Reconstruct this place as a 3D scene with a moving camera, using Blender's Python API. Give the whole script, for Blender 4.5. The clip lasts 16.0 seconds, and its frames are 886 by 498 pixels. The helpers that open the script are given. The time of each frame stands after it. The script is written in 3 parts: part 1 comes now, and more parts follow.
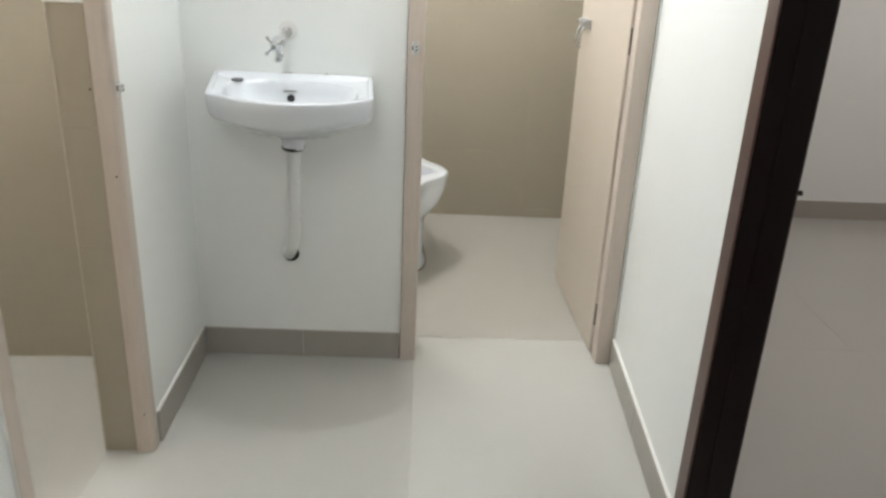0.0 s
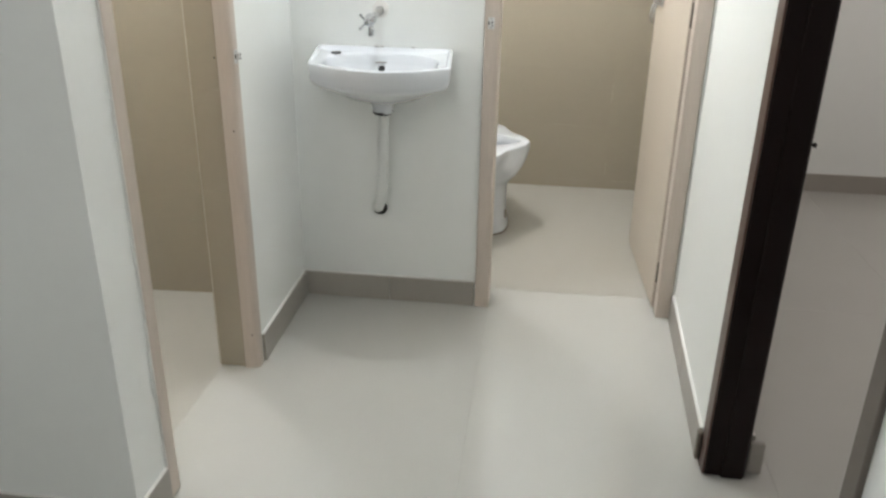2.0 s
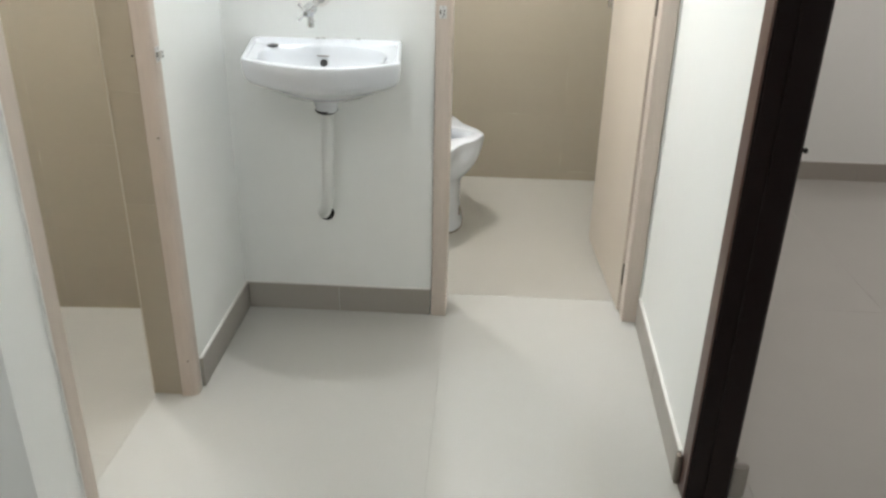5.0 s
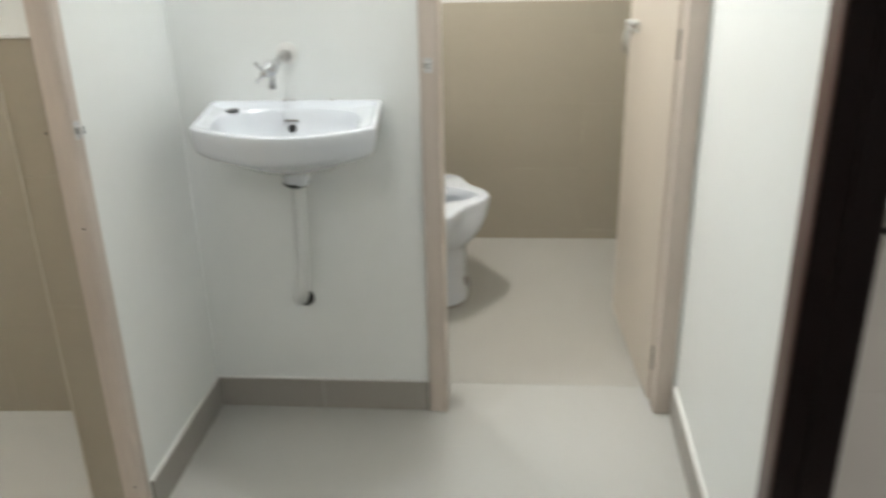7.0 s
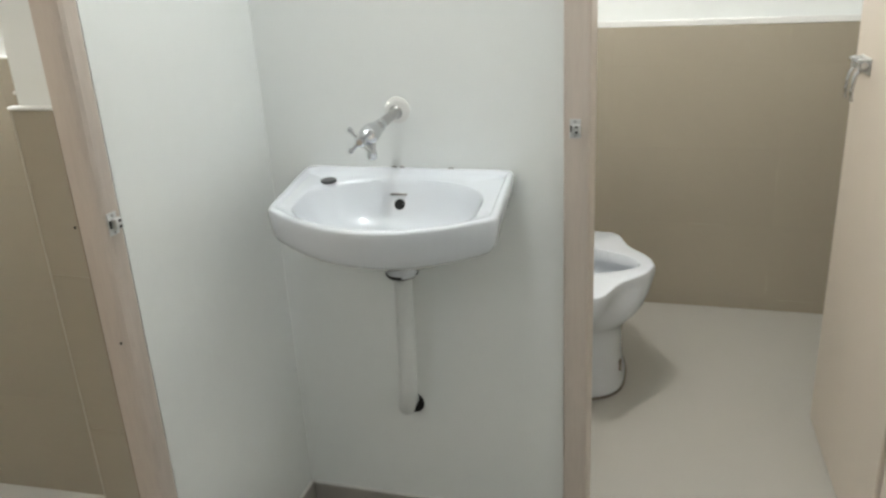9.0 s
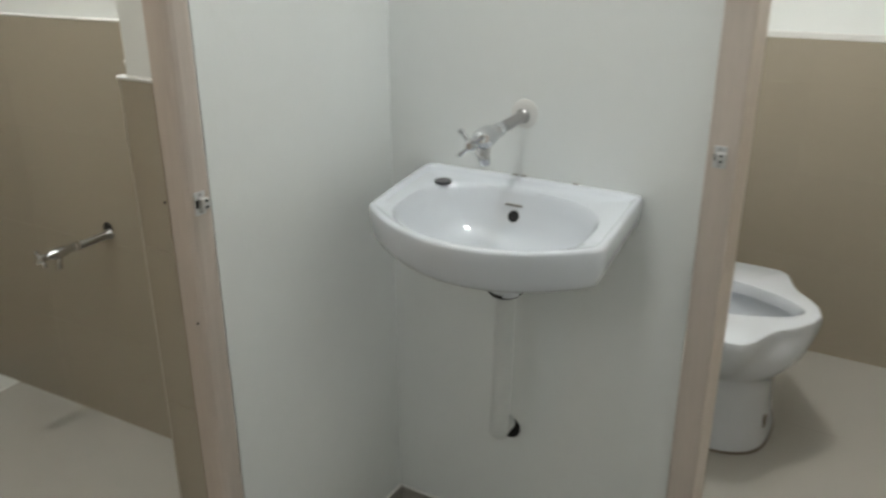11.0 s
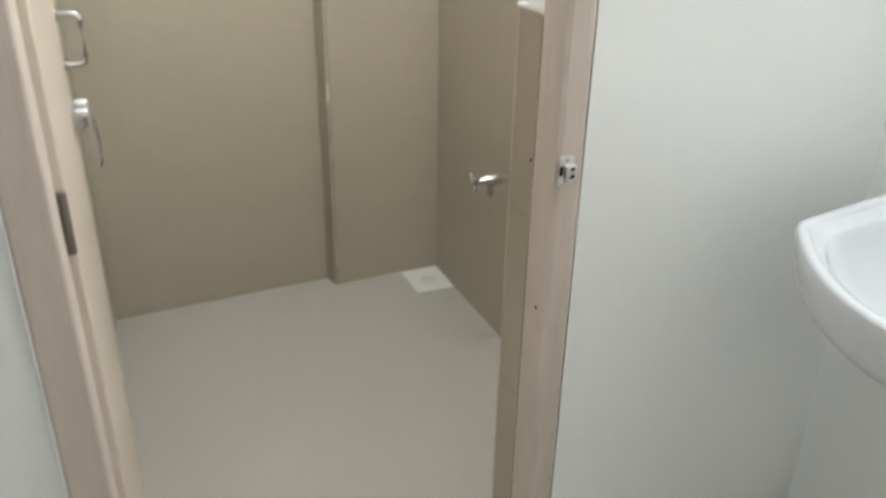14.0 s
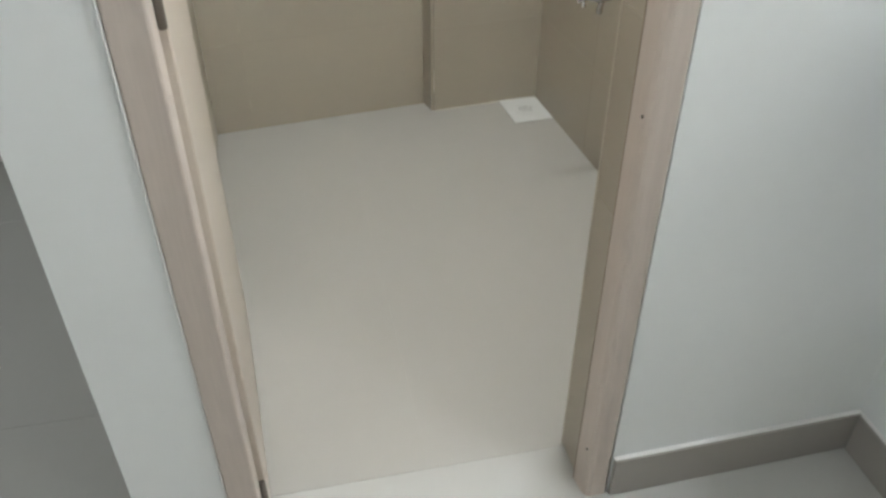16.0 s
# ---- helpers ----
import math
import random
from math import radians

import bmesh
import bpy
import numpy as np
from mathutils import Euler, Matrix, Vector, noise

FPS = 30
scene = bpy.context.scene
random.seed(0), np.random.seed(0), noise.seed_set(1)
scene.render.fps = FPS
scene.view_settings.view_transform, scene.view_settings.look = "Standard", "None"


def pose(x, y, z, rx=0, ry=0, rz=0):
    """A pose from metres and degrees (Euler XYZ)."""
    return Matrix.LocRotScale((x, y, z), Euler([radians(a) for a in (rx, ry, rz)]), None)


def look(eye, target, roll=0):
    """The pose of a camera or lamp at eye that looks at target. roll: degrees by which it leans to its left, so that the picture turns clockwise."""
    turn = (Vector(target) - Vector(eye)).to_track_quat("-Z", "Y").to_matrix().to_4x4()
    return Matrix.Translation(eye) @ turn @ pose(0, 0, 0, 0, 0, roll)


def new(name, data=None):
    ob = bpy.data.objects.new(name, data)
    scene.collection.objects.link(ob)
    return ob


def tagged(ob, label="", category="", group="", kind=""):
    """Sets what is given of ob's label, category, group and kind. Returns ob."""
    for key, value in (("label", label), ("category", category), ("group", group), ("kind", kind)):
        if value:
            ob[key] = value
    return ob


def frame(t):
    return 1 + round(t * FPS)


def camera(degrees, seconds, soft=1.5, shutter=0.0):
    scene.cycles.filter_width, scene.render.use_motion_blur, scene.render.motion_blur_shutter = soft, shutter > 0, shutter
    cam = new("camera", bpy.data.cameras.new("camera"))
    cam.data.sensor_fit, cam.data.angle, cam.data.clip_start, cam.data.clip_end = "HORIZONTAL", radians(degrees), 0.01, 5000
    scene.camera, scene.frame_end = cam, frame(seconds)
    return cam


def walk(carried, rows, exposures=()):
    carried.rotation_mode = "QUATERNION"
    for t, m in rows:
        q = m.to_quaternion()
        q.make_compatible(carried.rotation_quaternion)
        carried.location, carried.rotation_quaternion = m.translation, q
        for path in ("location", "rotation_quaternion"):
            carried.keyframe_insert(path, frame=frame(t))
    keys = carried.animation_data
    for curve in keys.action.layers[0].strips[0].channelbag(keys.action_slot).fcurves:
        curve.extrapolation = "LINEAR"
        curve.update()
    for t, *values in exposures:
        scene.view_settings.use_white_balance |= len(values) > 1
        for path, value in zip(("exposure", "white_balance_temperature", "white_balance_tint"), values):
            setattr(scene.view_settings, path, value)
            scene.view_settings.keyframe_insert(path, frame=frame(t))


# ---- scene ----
cam = camera(58.6, 16.0, soft=2.5, shutter=0.7)
PATH = [
    (0, (0.72, -2.355, 1.361), (0.772, -0.502, 0.613), 2.7),
    (0.5, (0.8, -2.455, 1.363), (0.736, -0.609, 0.595), 2.8),
    (1, (0.868, -2.528, 1.348), (0.678, -0.695, 0.571), 2.3),
    (1.5, (0.879, -2.588, 1.35), (0.636, -0.759, 0.577), 1.5),
    (2, (0.858, -2.662, 1.371), (0.634, -0.836, 0.586), 1.0),
    (2.5, (0.817, -2.759, 1.356), (0.615, -0.935, 0.561), 0.0),
    (3, (0.806, -2.794, 1.355), (0.615, -0.971, 0.555), -0.6),
    (5.3, (0.815, -2.412, 1.377), (0.739, -0.595, 0.546), 1.3),
    (5.5, (0.833, -2.398, 1.37), (0.767, -0.567, 0.569), 1.2),
    (6, (0.79, -2.289, 1.369), (0.821, -0.445, 0.596), 0.8),
    (6.5, (0.797, -2.204, 1.358), (0.892, -0.353, 0.606), 0.6),
    (7, (0.885, -2.055, 1.34), (0.723, -0.2, 0.61), -1.3),
    (7.5, (0.876, -1.883, 1.346), (0.556, -0.058, 0.593), -1.6),
    (8, (0.854, -1.757, 1.351), (0.472, 0.06, 0.606), -1.7),
    (8.2, (0.856, -1.691, 1.360), (0.433, 0.122, 0.628), -2.2),
    (10.3, (0.939, -1.439, 1.380), (0.160, 0.272, 0.700), -1.1),
    (10.5, (0.95, -1.417, 1.383), (0.125, 0.27, 0.695), -0.6),
    (11, (0.958, -1.34, 1.372), (-0.022, 0.248, 0.653), -0.2),
    (11.5, (0.926, -1.252, 1.368), (-0.204, 0.217, 0.616), -0.1),
    (12, (0.869, -1.18, 1.364), (-0.399, 0.172, 0.615), -0.2),
    (12.5, (0.814, -1.138, 1.365), (-0.589, 0.065, 0.602), 0.1),
    (13, (0.789, -1.102, 1.353), (-0.738, -0.076, 0.567), 0.2),
    (13.5, (0.819, -1.05, 1.353), (-0.818, -0.237, 0.541), 0.3),
    (14, (0.856, -1.004, 1.332), (-0.843, -0.386, 0.477), 1.0),
    (14.5, (0.895, -0.993, 1.311), (-0.792, -0.497, 0.358), 0.7),
    (15, (0.899, -1.006, 1.288), (-0.745, -0.575, 0.232), 0.3),
    (15.5, (0.899, -1.016, 1.280), (-0.701, -0.624, 0.148), 0.9),
    (16, (0.846, -1.000, 1.260), (-0.725, -0.661, 0.070), 0.0),
]
walk(cam, [(t, look(eye, target, roll)) for t, eye, target, roll in PATH],
     exposures=[(0, 0.12, 6150, 10), (0.5, 0.14, 6150, 10), (1.5, 0.11, 6140, 9.8), (2, 0.12, 6130, 9.8), (2.5, 0.24, 6120, 10), (3, 0.25, 6120, 10), (5.5, 0.24, 6120, 10), (6, -0.02, 6200, 10), (7, 0.02, 6180, 8.8), (8, 0.04, 6180, 8.6), (10.5, -0.64, 6170, 8.0), (11, -0.60, 6170, 8.0), (11.5, -0.28, 6190, 8.3), (12, -0.13, 6190, 8.5), (13, -0.10, 6280, 9.5), (14, -0.02, 6150, 9.5), (15, 0.10, 5980, 9.5), (15.5, 0.2, 5920, 9.5), (16, 0.08, 5880, 9.5)])

# ---------------------------------------------------------------- light
world = bpy.data.worlds.new("world")
scene.world = world
world.use_nodes = True
world.node_tree.nodes["Background"].inputs[0].default_value = (0.8, 0.9, 1.0, 1)
world.node_tree.nodes["Background"].inputs[1].default_value = 0.02

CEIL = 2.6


def ceiling_point(name, x, y, watts, radius, colour):
    """A point light just under the ceiling, for a lamp or for added fill."""
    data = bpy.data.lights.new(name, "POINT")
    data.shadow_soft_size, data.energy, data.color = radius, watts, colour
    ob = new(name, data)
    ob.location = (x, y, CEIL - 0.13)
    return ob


ceiling_point("lobby_lamp", 0.39, -0.22, 32.5, 0.045, (1.0, 0.992, 0.96))
ceiling_point("toilet_lamp", 0.36, 0.62, 46, 0.04, (1.0, 0.962, 0.912))
ceiling_point("shower_lamp", -0.20, -0.45, 51, 0.025, (1.0, 0.982, 0.94))
# Added fill lights: the hall and side room have no known lamp here.
ceiling_point("hall_fill", 0.3, -3.0, 18.8, 0.15, (1.0, 0.955, 0.90))
ceiling_point("side_room_fill", 3.0, 0.2, 29, 0.12, (1.0, 0.88, 0.80))


# ---------------------------------------------------------------- materials
def material(name, colour, rough, metal=0.0, tint=0.06, coarse=1.2, fine=60.0, bump=0.0, spread=0.0, coat=0.0, stretch=(1, 1, 1), rough_var=0.08, spec=0.5):
    """A surface with stains at a coarse scale, grain at a fine one, and a little relief. spread: how far pieces differ."""
    m = bpy.data.materials.new(name)
    m.use_nodes = True
    nt = m.node_tree
    b = nt.nodes["Principled BSDF"]
    b.inputs["Metallic"].default_value = metal
    b.inputs["Coat Weight"].default_value = coat
    b.inputs["Specular IOR Level"].default_value = spec
    b.inputs["Coat Roughness"].default_value = 0.08
    co = nt.nodes.new("ShaderNodeTexCoord")
    mp = nt.nodes.new("ShaderNodeMapping")
    mp.inputs["Scale"].default_value = stretch
    nt.links.new(co.outputs["Object"], mp.inputs[0])

    def noise_node(scale, detail):
        n = nt.nodes.new("ShaderNodeTexNoise")
        n.inputs["Scale"].default_value, n.inputs["Detail"].default_value = scale, detail
        nt.links.new(mp.outputs[0], n.inputs[0])
        return n.outputs[0]

    def maths(op, a, c):
        n = nt.nodes.new("ShaderNodeMath")
        n.operation = op
        for i, v in enumerate((a, c)):
            if isinstance(v, (int, float)):
                n.inputs[i].default_value = v
            else:
                nt.links.new(v, n.inputs[i])
        return n.outputs[0]

    big, small = noise_node(coarse, 4), noise_node(fine, 3)
    both = maths("ADD", maths("MULTIPLY", big, 0.65), maths("MULTIPLY", small, 0.35))
    if spread:
        info = nt.nodes.new("ShaderNodeObjectInfo")
        both = maths("ADD", both, maths("MULTIPLY", maths("SUBTRACT", info.outputs["Random"], 0.5), spread))
    ramp = nt.nodes.new("ShaderNodeMix")
    ramp.data_type = "RGBA"
    ramp.inputs[6].default_value = (*[c * (1 - tint) for c in colour], 1)
    ramp.inputs[7].default_value = (*[min(1, c * (1 + tint)) for c in colour], 1)
    nt.links.new(both, ramp.inputs[0])
    nt.links.new(ramp.outputs[2], b.inputs["Base Color"])
    nt.links.new(maths("ADD", maths("MULTIPLY", maths("SUBTRACT", big, 0.5), rough_var), rough), b.inputs["Roughness"])
    if bump:
        bp = nt.nodes.new("ShaderNodeBump")
        bp.inputs["Strength"].default_value, bp.inputs["Distance"].default_value = 0.6, bump
        nt.links.new(both, bp.inputs["Height"])
        nt.links.new(bp.outputs[0], b.inputs["Normal"])
    return m


WHITE_PAINT = material("white_wall_paint", (0.825, 0.839, 0.818), 0.4, tint=0.035, coarse=2.2, fine=28, bump=0.004)
# The unseen ceiling is kept grey so that it bounces less lamp light.
DIM_CEILING = material("dim_ceiling", (0.62, 0.62, 0.6), 0.8, tint=0.03, bump=0.001)
FLOOR_TILE = material("polished_greige_tile", (0.475, 0.468, 0.435), 0.15, tint=0.05, coarse=2.5, fine=90, spread=0.25)
GROUT = material("grey_grout", (0.42, 0.41, 0.375), 0.85, tint=0.1, fine=200)
WET_FLOOR_TILE = material("beige_floor_tile", (0.392, 0.374, 0.333), 0.36, tint=0.05, coarse=2.5, fine=120, spread=0.06)
WALL_TILE = material("beige_wall_tile", (0.374, 0.327, 0.254), 0.33, tint=0.06, coarse=2.0, fine=30, spread=0.25, stretch=(1, 1, 2.5))
TILE_GROUT = material("light_tile_grout", (0.375, 0.328, 0.256), 0.8, tint=0.08, fine=150)
def joint_glints(m, pale, share, scale):
    """Paints glints along the joints of a grout as patches of a pale colour."""
    nt = m.node_tree
    b = nt.nodes["Principled BSDF"]
    old = b.inputs["Base Color"].links[0].from_socket
    co = nt.nodes.new("ShaderNodeTexCoord")
    n = nt.nodes.new("ShaderNodeTexNoise")
    n.inputs["Scale"].default_value, n.inputs["Detail"].default_value = scale, 2
    nt.links.new(co.outputs["Object"], n.inputs[0])
    step = nt.nodes.new("ShaderNodeMapRange")
    step.inputs["From Min"].default_value, step.inputs["From Max"].default_value = share, share + 0.08
    nt.links.new(n.outputs[0], step.inputs["Value"])
    mix = nt.nodes.new("ShaderNodeMix")
    mix.data_type = "RGBA"
    nt.links.new(step.outputs[0], mix.inputs[0])
    nt.links.new(old, mix.inputs[6])
    mix.inputs[7].default_value = (*pale, 1)
    nt.links.new(mix.outputs[2], b.inputs["Base Color"])
    return m


# Glints on the tile joints, put into the grout's colour.
joint_glints(TILE_GROUT, (0.66, 0.60, 0.49), 0.57, 5.0)
CORNER_GROUT = material("pale_corner_grout", (0.52, 0.48, 0.40), 0.7, tint=0.25, coarse=9, fine=90)
SKIRTING = material("taupe_skirting_tile", (0.345, 0.32, 0.285), 0.4, tint=0.06, coarse=3, fine=80, spread=0.2)
FRAME = material("taupe_laminate", (0.55, 0.475, 0.412), 0.42, tint=0.24, coarse=4, fine=34, bump=0.0008, stretch=(6, 6, 0.5))
LEAF = material("cream_door_laminate", (0.56, 0.49, 0.41), 0.4, tint=0.06, coarse=2, fine=18, bump=0.0006, stretch=(5, 5, 0.5))
DARK_WOOD = material("dark_stained_wood", (0.008, 0.0035, 0.003), 0.38, tint=0.5, coarse=4, fine=30, bump=0.001, stretch=(8, 8, 0.5), spec=0.18)
# Lighter brown puts a grazing reflection into the post's side face.
SHEEN_WOOD = material("brown_sheen_wood", (0.095, 0.052, 0.042), 0.35, tint=0.3, coarse=5, fine=40, stretch=(8, 8, 0.5))
# Taupe frame laminate again, darkened for the shade on the side room's frame.
SHADED_FRAME = material("shaded_taupe_laminate", (0.125, 0.105, 0.09), 0.5, tint=0.15, coarse=3, fine=25, stretch=(6, 6, 0.5))
CERAMIC = material("white_glazed_ceramic", (0.655, 0.68, 0.715), 0.11, tint=0.015, coarse=4, fine=20, coat=0.4, rough_var=0.04)
CHROME = material("chrome", (0.60, 0.61, 0.625), 0.08, metal=1.0, tint=0.04, coarse=12, fine=80)
STEEL = material("brushed_steel", (0.42, 0.415, 0.405), 0.3, metal=1.0, tint=0.1, coarse=15, fine=120)
SATIN = material("satin_nickel", (0.66, 0.66, 0.65), 0.38, metal=0.85, tint=0.08, coarse=15, fine=120)
DARK_STEEL = material("tarnished_hinge_steel", (0.17, 0.145, 0.12), 0.45, metal=0.6, tint=0.2, coarse=20, fine=150)
PVC = material("white_pvc", (0.69, 0.705, 0.685), 0.4, tint=0.03, coarse=5, fine=60)
BLACK = material("dark_cavity", (0.012, 0.011, 0.01), 0.8, tint=0.2)
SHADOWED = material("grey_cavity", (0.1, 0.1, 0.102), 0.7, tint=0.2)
PUTTY = material("white_putty", (0.76, 0.75, 0.72), 0.75, tint=0.08, coarse=20, fine=120, bump=0.002)
SEALANT = material("grimy_sealant", (0.19, 0.155, 0.125), 0.6, tint=0.3, coarse=20, fine=100)
BROWN_SEALANT = material("brown_sealant", (0.33, 0.27, 0.21), 0.7, tint=0.3, coarse=12, fine=90)
GRATE = material("white_plastic_grate", (0.66, 0.66, 0.62), 0.45, tint=0.06, coarse=10, fine=100)


# ---------------------------------------------------------------- mesh helpers
def part(name, bm, mat, parent=None, label="", smooth=False):
    """Links a bmesh as one mesh object, under a thing or part if one is given."""
    me = bpy.data.meshes.new(name)
    bm.normal_update()
    bm.to_mesh(me)
    bm.free()
    me.materials.append(mat)
    if smooth:
        for p in me.polygons:
            p.use_smooth = True
        me.set_sharp_from_angle(angle=radians(38))
    ob = new(name, me)
    ob.parent = parent
    if label:
        ob["label"] = label
    return ob


def box(lo, hi, bevel=0.0, seg=2, bm=None):
    bm = bm or bmesh.new()
    size = [h - l for l, h in zip(lo, hi)]
    mid = [(h + l) / 2 for l, h in zip(lo, hi)]
    made = bmesh.ops.create_cube(bm, size=1, matrix=Matrix.Translation(mid) @ Matrix.Diagonal((*size, 1)))
    if bevel:
        edges = list({e for v in made["verts"] for e in v.link_edges})
        bmesh.ops.bevel(bm, geom=edges, offset=bevel, segments=seg, affect="EDGES", profile=0.5)
    return bm


def lathe(profile, m=Matrix(), n=32, bm=None):
    """Turns (radius, height) pairs about the z axis of m, with closed ends."""
    bm = bm or bmesh.new()
    rings = [[bm.verts.new(m @ Vector((r * math.cos(2 * math.pi * i / n), r * math.sin(2 * math.pi * i / n), z))) for i in range(n)] for r, z in profile]
    skin(bm, rings)
    return bm


def skin(bm, rings, caps=True):
    n = len(rings[0])
    for a, b in zip(rings, rings[1:]):
        for i in range(n):
            bm.faces.new((a[i], a[(i + 1) % n], b[(i + 1) % n], b[i]))
    if caps:
        bm.faces.new(rings[0][::-1])
        bm.faces.new(rings[-1])


def tube(points, r, n=20, bm=None):
    """A round pipe along points, with closed ends."""
    bm = bm or bmesh.new()
    pts = [Vector(p) for p in points]
    rings = []
    for i, p in enumerate(pts):
        d = (pts[min(i + 1, len(pts) - 1)] - pts[max(i - 1, 0)]).normalized()
        q = d.to_track_quat("Z", "X").to_matrix()
        rings.append([bm.verts.new(p + q @ Vector((r * math.cos(2 * math.pi * k / n), r * math.sin(2 * math.pi * k / n), 0))) for k in range(n)])
    skin(bm, rings)
    bmesh.ops.recalc_face_normals(bm, faces=bm.faces)
    return bm


def thing(name, at, label, category, group="", rz=0.0):
    ob = new(name)
    ob.matrix_world = pose(*at, 0, 0, rz)
    ob.empty_display_size = 0.1
    return tagged(ob, label, category, group)


def structure(ob, label="", category=""):
    return tagged(ob, label, category, "", "structure")


# ---------------------------------------------------------------- walls, floors, ceiling
T = 0.012          # how far the wall stands behind its skirting
DOOR_H = 2.1


def wall(name, blocks, label):
    bm = bmesh.new()
    for lo, hi in blocks:
        box(lo, hi, 0, 1, bm)
    ob = part(name, bm, WHITE_PAINT)
    return structure(ob, label, "wall")


def slab(bm, p, q, thick, top):
    """A wall slab whose face runs from p to q, with its thickness to the right of that line."""
    p, q = Vector((*p, 0)), Vector((*q, 0))
    d = q - p
    m = Matrix.Translation(p) @ Matrix.Rotation(math.atan2(d.y, d.x), 4, "Z")
    piece = box((0, -thick, 0), (d.length, 0, top))
    piece.transform(m)
    me = bpy.data.meshes.new("slab")
    piece.to_mesh(me)
    piece.free()
    bm.from_mesh(me)
    bpy.data.meshes.remove(me)


def slab_wall(name, lines, label):
    bm = bmesh.new()
    for p, q, thick in lines:
        slab(bm, p, q, thick, CEIL)
    return structure(part(name, bm, WHITE_PAINT), label, "wall")


# the shower stands a few degrees off square
S_NE, S_NW, S_P1, S_P2, S_SW = (-0.125, -0.026), (-1.668, -0.108), (-1.626, -0.500), (-1.698, -0.516), (-1.610, -1.25)

wall_sink = wall("wall_sink", [((-0.125, T, 0), (0.653, 0.155, CEIL)), ((0.653, T, DOOR_H + 0.05), (1.380, 0.155, CEIL)), ((1.380, T, 0), (1.62, 0.155, CEIL))],
                 "white painted wall that carries the wash basin")
wall_west = wall("wall_west", [((-0.115, -0.502, 0), (-0.005, T, CEIL)), ((-0.115, -1.179, DOOR_H + 0.05), (-0.005, -0.502, CEIL)), ((-0.115, -1.318, 0), (-0.005, -1.179, CEIL))],
                 "white painted wall with the shower door opening")
for v in wall_west.data.vertices:
    if v.co.x > -0.05 and abs(v.co.y + 0.502) < 0.001:      # the wall runs a degree off square towards the door
        v.co.x += 0.008
wall_return = wall("wall_return", [((-1.70, -1.318, 0), (-0.115, -1.25, CEIL))], "white painted return wall behind the shower")
wall_shower_north = slab_wall("wall_shower_north", [(S_NE, (-1.78, -0.114), 0.1)], "white plaster above beige tile dado in the shower")
wall_shower_west = slab_wall("wall_shower_west", [(S_NW, S_P1, 0.09), (S_P1, S_P2, 0.02), (S_P2, S_SW, 0.06)], "tiled shower wall with a shallow projecting pier")
wall_toilet_north = wall("wall_toilet_north", [((0.0, 1.512, 0), (1.74, 1.65, CEIL))], "white plaster above beige tile dado in the toilet")
wall_toilet_west = wall("wall_toilet_west", [((0.0, 0.155, 0), (0.12, 1.512, CEIL))], "white plaster above beige tile dado beside the toilet")
wall_toilet_east = wall("wall_toilet_east", [((1.62, T, 0), (1.74, 1.512, CEIL))], "white wall between the toilet and the side room")


def skew_wall():
    """The lobby's east wall, which runs a few degrees off square."""
    ob = part("wall_east", box((0, -0.827, 0), (0.125, T, CEIL), 0.003, 1), WHITE_PAINT)
    ob.matrix_world = pose(1.3835, 0, 0, 0, 0, -2.5)
    return structure(ob, "white painted wall between lobby and side room", "wall")


wall_east = skew_wall()
wall_east_south = wall("wall_east_south", [((1.352, -4.2, 0), (1.48, -1.682, CEIL)), ((1.352, -1.682, DOOR_H + 0.05), (1.48, -0.86, CEIL))], "white painted hall wall beside the side room door")
wall_hall_south = wall("wall_hall_south", [((-1.572, -4.32, 0), (1.48, -4.2, CEIL))], "plain white wall closing the hall")
wall_hall_west = wall("wall_hall_west", [((-1.70, -4.32, 0), (-1.572, -1.318, CEIL))], "plain white wall closing the hall")
wall_side_north = wall("wall_side_north", [((1.74, 1.672, 0), (4.4, 1.8, CEIL))], "white painted wall of the side room")
wall_side_east = wall("wall_side_east", [((4.4, -2.6, 0), (4.52, 1.8, CEIL))], "plain white wall closing the side room")
wall_side_south = wall("wall_side_south", [((1.48, -2.72, 0), (4.52, -2.6, CEIL))], "plain white wall closing the side room")

ceiling = structure(part("ceiling", box((-1.80, -4.35, CEIL), (4.55, 1.83, CEIL + 0.1)), DIM_CEILING), "plain unseen ceiling, greyed to bounce less light", "ceiling")
floor = structure(part("floor", box((-1.80, -4.35, -0.12), (4.55, 1.83, -0.012)), GROUT), "pale polished porcelain floor tiles with hairline joints", "floor")


def skirting(name, p, q, h=0.098, thick=0.011):
    """Skirting tiles of up to 0.6 m along the line p to q, standing to its left."""
    p, q = Vector((*p, 0)), Vector((*q, 0))
    d = q - p
    n = max(1, math.ceil(d.length / 0.6))
    ang = math.atan2(d.y, d.x)
    base = structure(new(name), "taupe porcelain skirting tiles with pale top bead", "skirting")
    base.matrix_world = Matrix.Translation(p) @ Matrix.Rotation(ang, 4, "Z")
    step = d.length / n
    for i in range(n):
        part("skirting_tile", box((i * step + 0.0008, 0, 0), ((i + 1) * step - 0.0008, thick, h), 0.0015, 1), SKIRTING, base)
    part("top_bead", box((0, 0, h), (d.length, thick * 0.8, h + 0.003), 0.001, 1), PUTTY, base)
    return base


